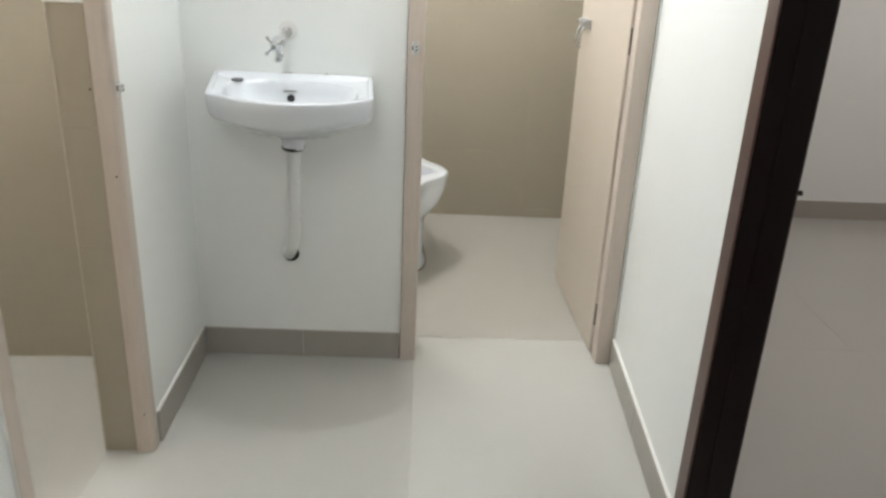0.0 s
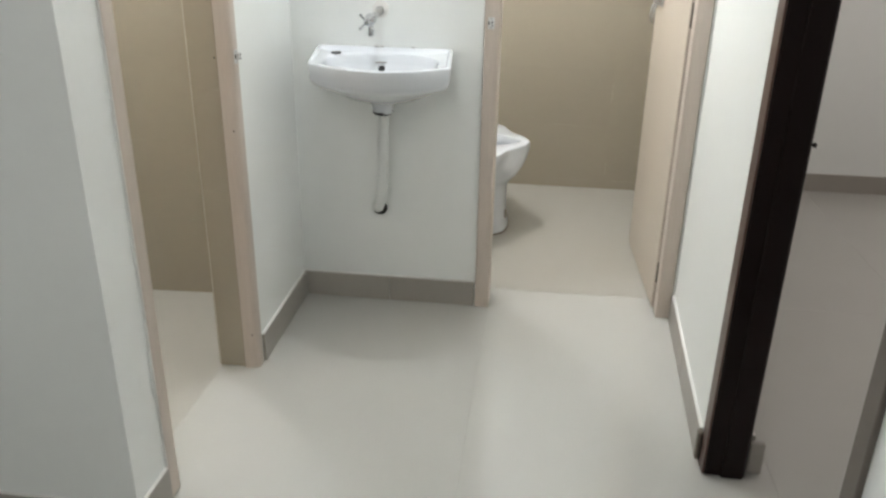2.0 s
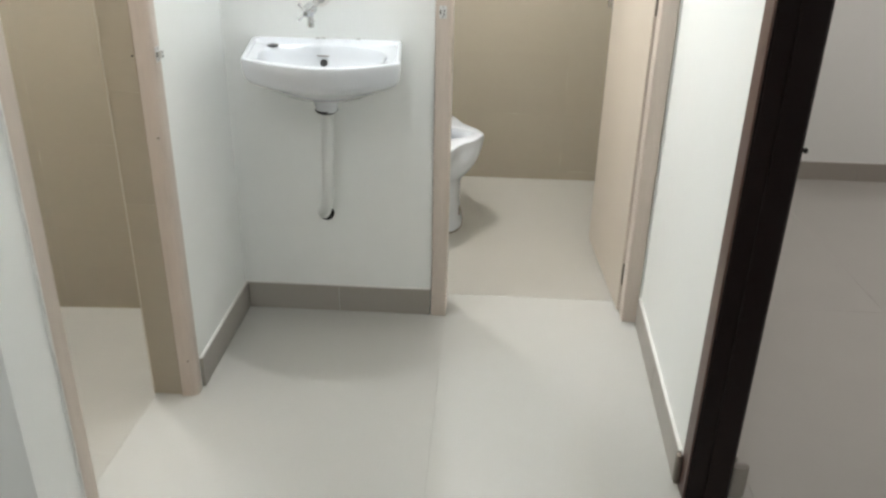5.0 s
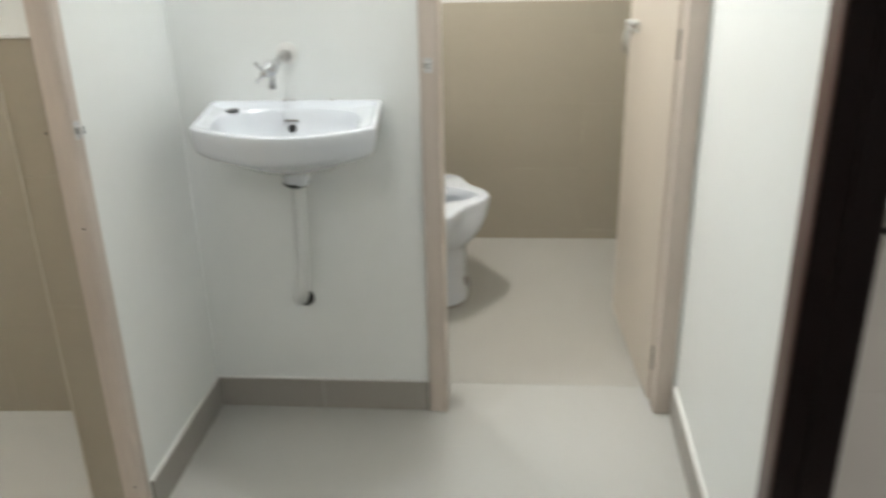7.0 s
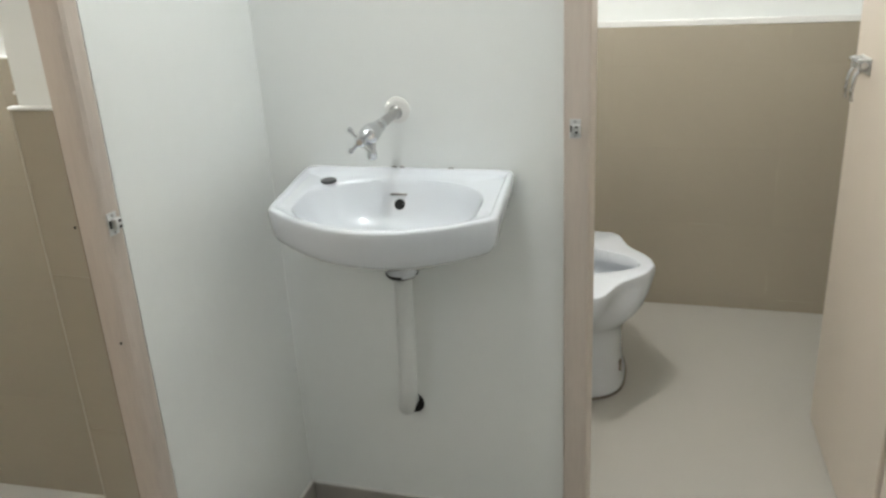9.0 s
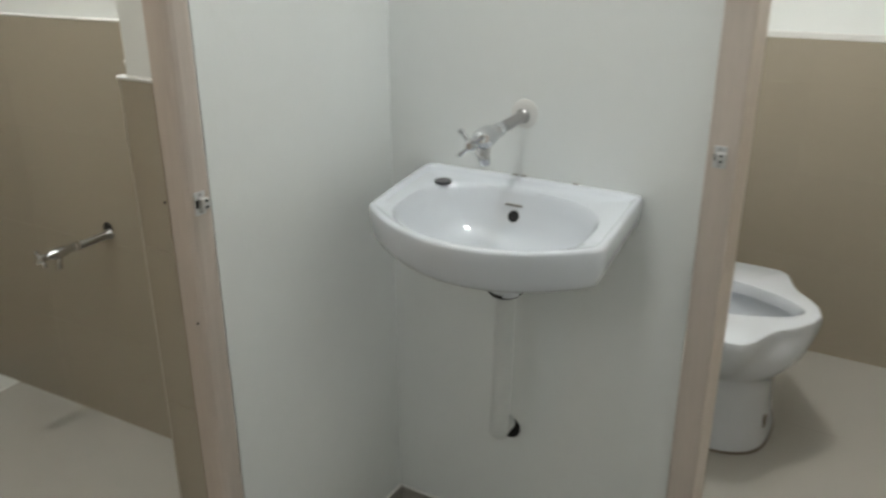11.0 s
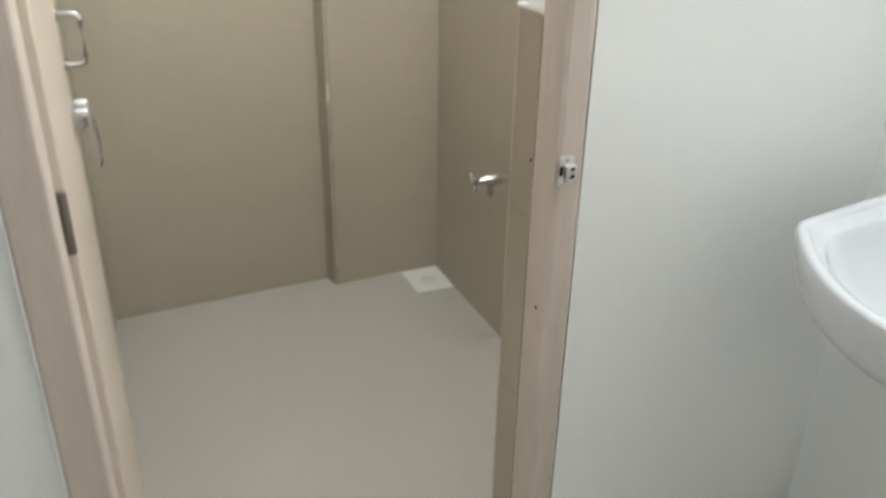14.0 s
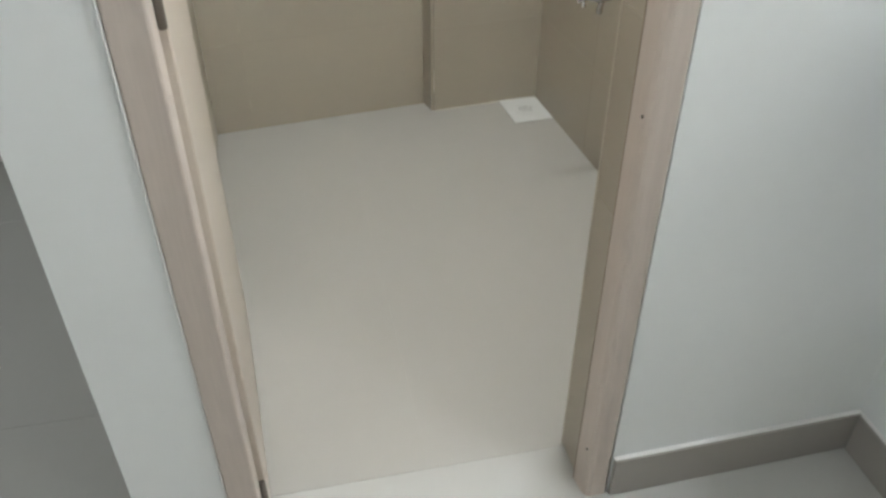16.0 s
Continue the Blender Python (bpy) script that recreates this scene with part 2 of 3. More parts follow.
skirting("baseboard_1", (0.652, T), (0.007, T))
skirting("baseboard_2", (-0.005, 0.010), (0.003, -0.500))
skirting("baseboard_3", (-0.005, -1.181), (-0.005, -1.329))
skirting("baseboard_4", (-0.005, -1.318), (-1.56, -1.318))
sk5 = skirting("baseboard_5", (0, -0.812), (0, 0.008))
sk5.matrix_world = wall_east.matrix_world @ sk5.matrix_world
sk6 = skirting("baseboard_6", (0.125, 0.0), (0.125, -0.82))
sk6.matrix_world = wall_east.matrix_world @ sk6.matrix_world
skirting("baseboard_7", (4.39, 1.672), (1.75, 1.672))
skirting("baseboard_9", (-1.572, -1.35), (-1.572, -4.19))
skirting("baseboard_8", (1.352, -4.19), (1.352, -1.73))

# cut ends of the skirting tiles either side of the post
end = part("skirting_end", box((1.332, -0.836, 0.012), (1.3455, -0.814, 0.099), 0.004, 2), DARK_STEEL)
structure(end, "dark cut end of the skirting tile beside the post", "skirting")
end = part("skirting_end", box((1.461, -0.862, 0.0), (1.503, -0.842, 0.1), 0.008, 3), SKIRTING)
structure(end, "rounded end of the skirting tile beside the post", "skirting")


# ---------------------------------------------------------------- doors and frames
def jamb(name, bm, parent):
    return part(name, bm, FRAME, parent)


def toilet_door_frame():
    f = structure(new("door_1"), "taupe laminate door frame of the toilet", "door frame")
    jamb("jamb", box((0.655, -0.004, 0), (0.707, 0.10, DOOR_H + 0.05), 0.004), f)
    jamb("stop", box((0.655, 0.1002, 0), (0.690, 0.154, DOOR_H + 0.01), 0.003), f)
    jamb("jamb", box((1.326, 0.014, 0), (1.3785, 0.076, DOOR_H + 0.05), 0.004), f)
    jamb("head", box((0.707, -0.004, DOOR_H), (1.326, 0.10, DOOR_H + 0.05), 0.004), f)
    strike_plate(f, pose(0.678, -0.004, 1.04, 90, 0, 0))
    return f


def strike_plate(parent, m):
    """A small chrome keeper with two screws, its face along +z of m."""
    p = part("strike_plate", box((-0.011, -0.019, 0), (0.011, 0.019, 0.003), 0.0012), SATIN, parent, "small satin steel latch keeper")
    p.matrix_local = m
    k = part("keeper", box((-0.005, -0.009, 0.003), (0.011, 0.009, 0.013), 0.002), SATIN, p)
    h = part("latch_hole", box((-0.0095, -0.006, 0.003), (-0.0055, 0.006, 0.0042)), BLACK, p)
    for s in (-1, 1):
        part("slot", box((0.001, s * 0.005 - 0.002, 0.0128), (0.0065, s * 0.005 + 0.002, 0.0136)), BLACK, p)
    for s in (-1, 1):
        part("screw", lathe([(0.0028, 0.0028), (0.0028, 0.0042), (0.001, 0.0046)], pose(0, s * 0.014, 0), 12), STEEL, p)
    return p, k, h


door_frame_toilet = toilet_door_frame()


def hinge(parent, m, h=0.08, w=0.016):
    """A butt hinge: leaf plate and knuckle along z of m."""
    p = part("hinge", box((-w / 2, -0.002, -h / 2), (w / 2, 0.002, h / 2), 0.0008, 1), DARK_STEEL, parent, "tarnished steel butt hinge")
    p.matrix_local = m
    part("knuckle", lathe([(0.0045, -h / 2), (0.0055, -h / 2 + 0.002), (0.0055, h / 2 - 0.002), (0.0045, h / 2)], pose(0.002, -0.002, 0), 14), DARK_STEEL, p)
    return p


def lever_lock(parent, m):
    """A chrome barrel bolt: plate, bolt in two guides, and two hanging prongs."""
    p = part("latch", box((-0.048, 0, -0.020), (0.048, 0.003, 0.020), 0.002), SATIN, parent, "chrome barrel bolt with two hanging prongs")
    p.matrix_local = m
    part("bolt", tube([(-0.052, 0.016, 0.004), (0.078, 0.016, 0.004)], 0.008, 18), CHROME, p, smooth=True)
    for x in (-0.038, 0.022):
        part("guide", box((x, 0.0025, -0.012), (x + 0.018, 0.026, 0.018), 0.005, 3), SATIN, p)
        part("prong", tube([(x + 0.009, 0.018, -0.008), (x + 0.009, 0.028, -0.024), (x + 0.010, 0.032, -0.060), (x + 0.011, 0.030, -0.084)], 0.0048, 12), CHROME, p, smooth=True)
        part("screw", lathe([(0.004, 0.003), (0.004, 0.0042), (0.0015, 0.0048)], pose(x + 0.009, 0, 0.010, -90, 0, 0), 12), STEEL, p)
    return p


def door_leaf(name, at, rz, width, label, edge, thick=0.035):
    """A leaf hinged at the origin, lying along +x, its visible face at y = 0."""
    d = thing(name, at, label, "door", "doors", rz)
    leaf = part("leaf", box((0, 0, 0.012), (width, thick, DOOR_H - 0.005), 0.002, 1), LEAF, d)
    part("edge_band", box((-0.0015, 0.002, 0.014), (0.0, thick - 0.002, DOOR_H - 0.007)), edge, leaf)
    part("edge_band", box((width, 0.002, 0.014), (width + 0.0015, thick - 0.002, DOOR_H - 0.007)), FRAME, leaf)
    return d


toilet_door = door_leaf("toilet_door", (1.352, 0.080, 0), 92.5, 0.645, "cream laminate toilet door standing open against the wall", FRAME)

hinge(toilet_door, pose(-0.003, 0.024, 0.157, 0, 0, 90))
hinge(toilet_door, pose(-0.003, 0.024, 1.075, 0, 0, 90))
lever_lock(toilet_door, pose(0.535, 0.035, 1.068, 0, 0, 0))


def shower_door_frame():
    f = structure(new("door_2"), "taupe laminate door frame of the shower", "door frame")
    bm = bmesh.new()
    corners = [(-0.038, -0.5032), (-0.003, -0.5032), (0.003, -0.5045), (0.0055, -0.508), (0.0065, -0.514), (0.0065, -0.536), (0.003, -0.543), (-0.005, -0.5475), (-0.038, -0.5525)]
    skin(bm, [[bm.verts.new((x, y, z)) for x, y in corners[::-1]] for z in (0, DOOR_H + 0.05)])
    bmesh.ops.recalc_face_normals(bm, faces=bm.faces)
    jamb("jamb", bm, f)
    jamb("jamb", box((-0.050, -1.1765, 0), (0.001, -1.129, DOOR_H + 0.05), 0.004, 3), f)
    jamb("head", box((-0.050, -1.129, DOOR_H), (0.001, -0.553, DOOR_H + 0.05), 0.005), f)
    part("sealant_line", box((-0.0398, -0.5540, 0.002), (-0.0378, -0.5518, 1.176), 0.0008, 1), BROWN_SEALANT, f, "brown sealant line between frame and tile")
    part("sealant_line", box((-0.006, -1.1798, 0.1), (0.0012, -1.1767, DOOR_H + 0.05), 0.001, 1), PUTTY, f, "pale sealant line between frame and wall")
    strike_plate(f, pose(0.0065, -0.530, 0.993, 90, 0, 90))
    for x, y, z in ((-0.045, -0.5545, 0.992), (-0.010, -0.5489, 0.785), (-0.010, -0.5489, 0.12)):
        part("screw_hole", lathe([(0.0023, -0.001), (0.0023, 0.0008)], pose(x, y, z, 90, 0, -10), 14), BLACK, f)
    return f


door_frame_shower = shower_door_frame()


def pull_handle(parent, m, tall=0.083, deep=0.036):
    """A slim chrome pull handle: two roses, a bent grip."""
    h = tall / 2
    bend = [(0, 0, h), (0, deep - 0.010, h), (0, deep - 0.003, h - 0.003), (0, deep, h - 0.010), (0, deep, 0.010 - h), (0, deep - 0.003, 0.003 - h), (0, deep - 0.010, -h), (0, 0, -h)]
    p = part("pull_handle", tube(bend, 0.0042, 12), CHROME, parent, "slim chrome pull handle", smooth=True)
    p.matrix_local = m
    for z in (h, -h):
        part("rose", lathe([(0.010, 0), (0.010, 0.002), (0.007, 0.004)], pose(0, 0, z, -90, 0, 0), 18), CHROME, p, smooth=True)
    return p


shower_door = door_leaf("shower_door", (-0.0535, -1.119, 0), 183.6, 0.60, "cream laminate shower door swung open into the shower", LEAF)
hinge(shower_door, pose(-0.003, 0.0075, 0.973, 0, 0, -90), 0.075, 0.011)
hinge(shower_door, pose(-0.003, 0.0075, 0.10, 0, 0, -90), 0.075, 0.011)
lever_lock(shower_door, pose(0.545, 0.0, 0.952, 0, 0, 180))
pull_handle(shower_door, pose(0.555, 0.0, 1.076, 0, 0, 180))


def side_room_frame():
    f = structure(new("door_3"), "taupe door frame of the side room", "door frame")
    part("jamb", box((1.343, -1.684, 0), (1.482, -1.636, DOOR_H + 0.05), 0.004), SHADED_FRAME, f)
    part("head", box((1.343, -1.636, DOOR_H), (1.482, -0.9, DOOR_H + 0.05), 0.004), SHADED_FRAME, f)
    return f


side_room_frame()

post = thing("door_post", (1.405, -0.862, 0), "dark stained glossy wooden door post at the wall end", "door post")
part("board", box((-0.0545, -0.022, 0.002), (0.050, 0.035, 2.15), 0.005, 3), DARK_WOOD, post)
part("lipping", box((-0.060, -0.019, 0.003), (-0.0547, 0.035, 2.149), 0.002, 2), SHEEN_WOOD, post, "side face of the post, its reflected sheen put in as brown")
part("rebate", box((-0.012, -0.027, 0.0), (0.044, -0.0222, 2.15), 0.002, 1), DARK_WOOD, post)
part("bolt", lathe([(0.003, 0), (0.003, 0.005), (0.0055, 0.006), (0.0055, 0.011), (0.003, 0.013)], pose(0.049, -0.012, 0.91, 0, 90, 0), 18), BLACK, post, "small black latch bolt", smooth=True)


# ---------------------------------------------------------------- wash basin
BX, BY = 0.322, -0.20      # basin's middle
LEAN_X = -0.115             # the basin hangs a little askew


def basin_outline(inset, back):
    """The basin from above: straight back, sides that taper a little, crisp corners and a bowed front."""
    wb, wf, yc, yf = 0.232 - inset, 0.226 - inset, -0.052 + 0.55 * inset, -0.160 + inset
    pts = [(wb, back - 0.012), (wb - 0.004, back - 0.004), (wb - 0.012, back)]
    pts += [(-x, y) for x, y in pts[::-1]]
    left = [(-wf - 0.0004, yc + 0.016), (-wf + 0.001, yc + 0.005)]
    front = [(k / 12 * (wf - 0.004), yf + (yc - yf - 0.002) * abs(k / 12) ** 2) for k in range(-12, 13)]
    return pts + left + front + [(-x, y) for x, y in left[::-1]]


def polar(outline, a, cy=0.04):
    """How far the outline lies from (0, cy) in the direction a."""
    c, s = math.cos(a), math.sin(a)
    best = 0.0
    for (x0, y0), (x1, y1) in zip(outline, outline[1:] + outline[:1]):
        y0, y1 = y0 - cy, y1 - cy
        u, v = x0 * s - y0 * c, x1 * s - y1 * c
        if u * v <= 0 and u != v:
            f = u / (u - v)
            best = max(best, (x0 + (x1 - x0) * f) * c + (y0 + (y1 - y0) * f) * s)
    return best


RING = 180


def basin_ring(bm, inset, back, z_front, z_back, bowl=None):
    """A ring of the basin. bowl: half axes of an oval that cuts the ring short towards the back."""
    outline = basin_outline(inset, back)
    ring = []
    for i in range(RING):
        a = 2 * math.pi * i / RING
        c, s = math.cos(a), math.sin(a)
        r = polar(outline, a)
        if bowl:
            rx, ry = bowl[0], bowl[1] if s > 0 else bowl[1] * 2.2
            q = 1 / math.sqrt((c / rx) ** 2 + (s / ry) ** 2)
            r = (r ** -10 + q ** -10) ** -0.1
        yy = 0.04 + r * s
        t = min(1.0, max(0.0, (yy + 0.05) / 0.22))
        ring.append(bm.verts.new((r * c + LEAN_X * (yy - 0.2), yy, z_front + (z_back - z_front) * t)))
    return ring


def oval_ring(bm, rx, ry, cy, z, n=RING, flat=0.8):
    ring = []
    for i in range(n):
        a = 2 * math.pi * i / n
        c, s = math.cos(a), math.sin(a)
        yy = cy + s * ry * (flat if s > 0 else 1.0)
        ring.append(bm.verts.new((rx * math.copysign(abs(c) ** 0.9, c) + LEAN_X * (yy - 0.2), yy, z)))
    return ring


def wash_basin():
    b = thing("wash_basin", (BX, BY, 0), "white glazed ceramic wash basin hung on the wall", "basin")
    bm = bmesh.new()
    rings = [
        oval_ring(bm, 0.0335, 0.0335, 0.10, 0.7525, flat=1.0),
        oval_ring(bm, 0.0345, 0.0345, 0.10, 0.766, flat=1.0),
        oval_ring(bm, 0.039, 0.038, 0.10, 0.779, flat=1.0),
        oval_ring(bm, 0.050, 0.046, 0.095, 0.790, flat=0.95),
        oval_ring(bm, 0.070, 0.060, 0.085, 0.799, flat=0.9),
        basin_ring(bm, 0.120, 0.190, 0.814, 0.805),
        basin_ring(bm, 0.070, 0.205, 0.838, 0.838),
        basin_ring(bm, 0.038, 0.210, 0.852, 0.862),
        basin_ring(bm, 0.020, 0.211, 0.861, 0.876),
        basin_ring(bm, 0.010, 0.211, 0.870, 0.886),
        basin_ring(bm, 0.004, 0.2112, 0.884, 0.900),
        basin_ring(bm, 0.001, 0.2115, 0.908, 0.920),
        basin_ring(bm, 0.000, 0.2115, 0.930, 0.944),
        basin_ring(bm, 0.002, 0.211, 0.934, 0.948),
        basin_ring(bm, 0.005, 0.210, 0.9355, 0.9495),
        basin_ring(bm, 0.011, 0.200, 0.9355, 0.9490),
        basin_ring(bm, 0.0145, 0.193, 0.9335, 0.9455),
        basin_ring(bm, 0.0175, 0.187, 0.931, 0.9400),
        basin_ring(bm, 0.021, 0.181, 0.9295, 0.9375, (0.212, 0.160)),
        basin_ring(bm, 0.023, 0.176, 0.9280, 0.9345, (0.196, 0.146)),
        basin_ring(bm, 0.026, 0.172, 0.922, 0.926, (0.189, 0.139)),
        basin_ring(bm, 0.031, 0.165, 0.908, 0.905, (0.181, 0.130)),
        basin_ring(bm, 0.050, 0.150, 0.875, 0.874, (0.158, 0.112)),
        basin_ring(bm, 0.080, 0.130, 0.848, 0.848, (0.122, 0.085)),
        oval_ring(bm, 0.070, 0.040, 0.025, 0.829, flat=1.2),
        oval_ring(bm, 0.024, 0.020, 0.03, 0.820, flat=1.0),
    ]
    skin(bm, rings)
    bmesh.ops.recalc_face_normals(bm, faces=bm.faces)
    part("bowl", bm, CERAMIC, b, smooth=True)
    part("tap_hole", lathe([(0.0165, -0.004), (0.0165, 0.0012), (0.0135, 0.0016)], pose(-0.152, 0.138, 0.9380, 3, 0, 0), 28), SHADOWED, b, "unused open tap hole")
    part("overflow", lathe([(0.0115, -0.004), (0.0115, 0.002), (0.009, 0.0028)], pose(-0.001, 0.1500, 0.8865, 64, 0, 0), 24), BLACK, b, "dark overflow hole")
    part("maker_mark", box((-0.022, 0.1545, 0.9050), (0.014, 0.1585, 0.9080), 0.001, 1), DARK_STEEL, b, "small grey maker's mark")
    part("waste", lathe([(0.021, 0), (0.021, 0.003), (0.012, 0.0035), (0.010, 0.001)], pose(0.015, 0.03, 0.8205), 24), CHROME, b, "chrome waste outlet")
    part("outlet_gap", lathe([(0.012, 0), (0.022, 0.0015), (0.030, 0.005), (0.0345, 0.0105), (0.0355, 0.0145)], pose(0.0115, 0.10, 0.7425), 28), BLACK, b)
    for x in (-0.036, -0.018, 0.09):
        part("fixing_stain", box((x, 0.2095, 0.9480), (x + 0.012, 0.2125, 0.9515), 0.001, 1), SEALANT, b, "dark gap in the sealant")
    return b


basin = wash_basin()

waste = thing("waste_pipe", (BX + 0.012, BY + 0.10, 0), "white plastic waste pipe from basin to wall", "pipe")
elbow = [(0, 0, 0.753), (-0.002, 0.0, 0.62), (-0.006, 0.004, 0.52), (-0.014, 0.014, 0.45), (-0.024, 0.03, 0.415), (-0.034, 0.055, 0.395), (-0.042, 0.085, 0.386), (-0.044, 0.13, 0.384)]
part("pipe", tube(elbow, 0.0195, 28), PVC, waste, smooth=True)
wall_gap = thing("pipe_hole", (0.296, T, 0.371), "dark ragged hole in the wall round the waste pipe", "hole")
part("cavity", lathe([(0.0265, -0.002), (0.0265, 0.0015), (0.0245, 0.002)], pose(0, 0, 0, 90, 0, 0), 23), BLACK, wall_gap)


# ---------------------------------------------------------------- taps
def long_tap(name, at, label, reach, grip=0.029, stout=1.0, drop=0.042):
    """A chrome bib tap on a long pipe out of the wall, along -y, with a cross handle and a short spout.
    grip: the handle's radius; stout: how thick the body is; drop: the spout's length."""
    t = thing(name, at, label, "tap", "taps")
    along = pose(0, 0, 0, 90, 0, 0)
    part("flange", lathe([(0.0145, 0), (0.0145, 0.004), (0.0125, 0.007), (0.0112, 0.009)], along, 28), STEEL, t, smooth=True)
    part("pipe", lathe([(0.0105, 0.002), (0.0105, reach - 0.07)], along, 24), STEEL, t, smooth=True)
    k = stout
    part("coupling", lathe([(0.0108, reach - 0.096), (0.0128, reach - 0.094), (0.0128, reach - 0.081), (0.0108, reach - 0.079)], along, 6), CHROME, t, "hexagonal chrome nut")
    part("body", lathe([(0.0105, reach - 0.080), (0.0135 * k, reach - 0.074), (0.0135 * k, reach - 0.062), (0.0165 * k, reach - 0.056), (0.0188 * k, reach - 0.042), (0.0190 * k, reach - 0.030), (0.0172 * k, reach - 0.016), (0.0125 * k, reach - 0.006), (0.0085, reach), (0.0085, reach + 0.012)], along, 32), CHROME, t, smooth=True)
    part("spout", tube([(0, -reach + 0.036, 0), (0, -reach + 0.033, -0.016), (0, -reach + 0.030, -drop + 0.010), (0, -reach + 0.029, -drop)], 0.0088 * k, 20), CHROME, t, smooth=True)
    part("aerator", lathe([(0.0080 * k, -0.008), (0.0100 * k, -0.006), (0.0100 * k, 0.004)], pose(0, -reach + 0.029, -drop), 20), CHROME, t, smooth=True)
    hub = part("handle", lathe([(0.009, reach + 0.006), (0.0105, reach + 0.009), (0.0105, reach + 0.020), (0.006, reach + 0.024)], along, 20), CHROME, t, smooth=True)
    g = grip
    for i in range(4):
        a = radians(40 + 90 * i)
        c, s = math.cos(a), math.sin(a)
        part("spoke", tube([(0, -reach - 0.015, 0), (g * 0.55 * c, -reach - 0.016, g * 0.55 * s), (g * 0.85 * c, -reach - 0.017, g * 0.85 * s), (g * c, -reach - 0.017, g * s)], 0.0038, 12), CHROME, hub, smooth=True)
        part("knob", lathe([(0.001, -0.0056), (0.0042, -0.004), (0.0056, 0), (0.0042, 0.004), (0.001, 0.0056)], pose(g * c, -reach - 0.017, g * s), 14), CHROME, hub, smooth=True)
    return t


long_tap("basin_tap", (0.305, T, 1.068), "chrome bib tap on a long pipe above the basin", 0.185).matrix_world = pose(0.305, T, 1.068, 4.5, 0, 0)
putty = thing("putty_patch", (0.305, T, 1.070), "rough white putty round the tap pipe", "putty")
part("patch", lathe([(0.029, -0.001), (0.028, 0.0015), (0.020, 0.003)], pose(0.003, 0, 0.002, 90, 0, 0), 13), PUTTY, putty)
long_tap("shower_tap", (-0.900, -0.079, 0.631), "chrome bib tap on a long pipe in the shower", 0.190, 0.021, 0.8, 0.036).matrix_world = pose(-0.900, -0.079, 0.631, 1.5, 0, 0)
gap = thing("tile_hole", (-0.906, -0.0784, 0.645), "dark chipped hole in the tile above the tap pipe", "hole")
part("cavity", lathe([(0.019, -0.001), (0.019, 0.0008), (0.016, 0.0012)], pose(0, 0, 0, 90, 0, 3.05), 9), BLACK, gap)


# ---------------------------------------------------------------- toilet
def toilet_plan(k):
    """Half widths of the rim from tail to tip: wide foot platforms, then a narrow rounded front. Unit length."""
    pts = ((0.0, 0.20), (0.10, 0.28), (0.30, 0.296), (0.62, 0.298), (0.72, 0.292), (0.765, 0.262), (0.80, 0.20), (0.84, 0.155), (0.89, 0.125), (0.94, 0.092), (0.975, 0.06), (1.0, 0.0))
    for (u, a), (v, b) in zip(pts, pts[1:]):
        if k <= v:
            return a + (b - a) * (k - u) / (v - u)
    return 0.0


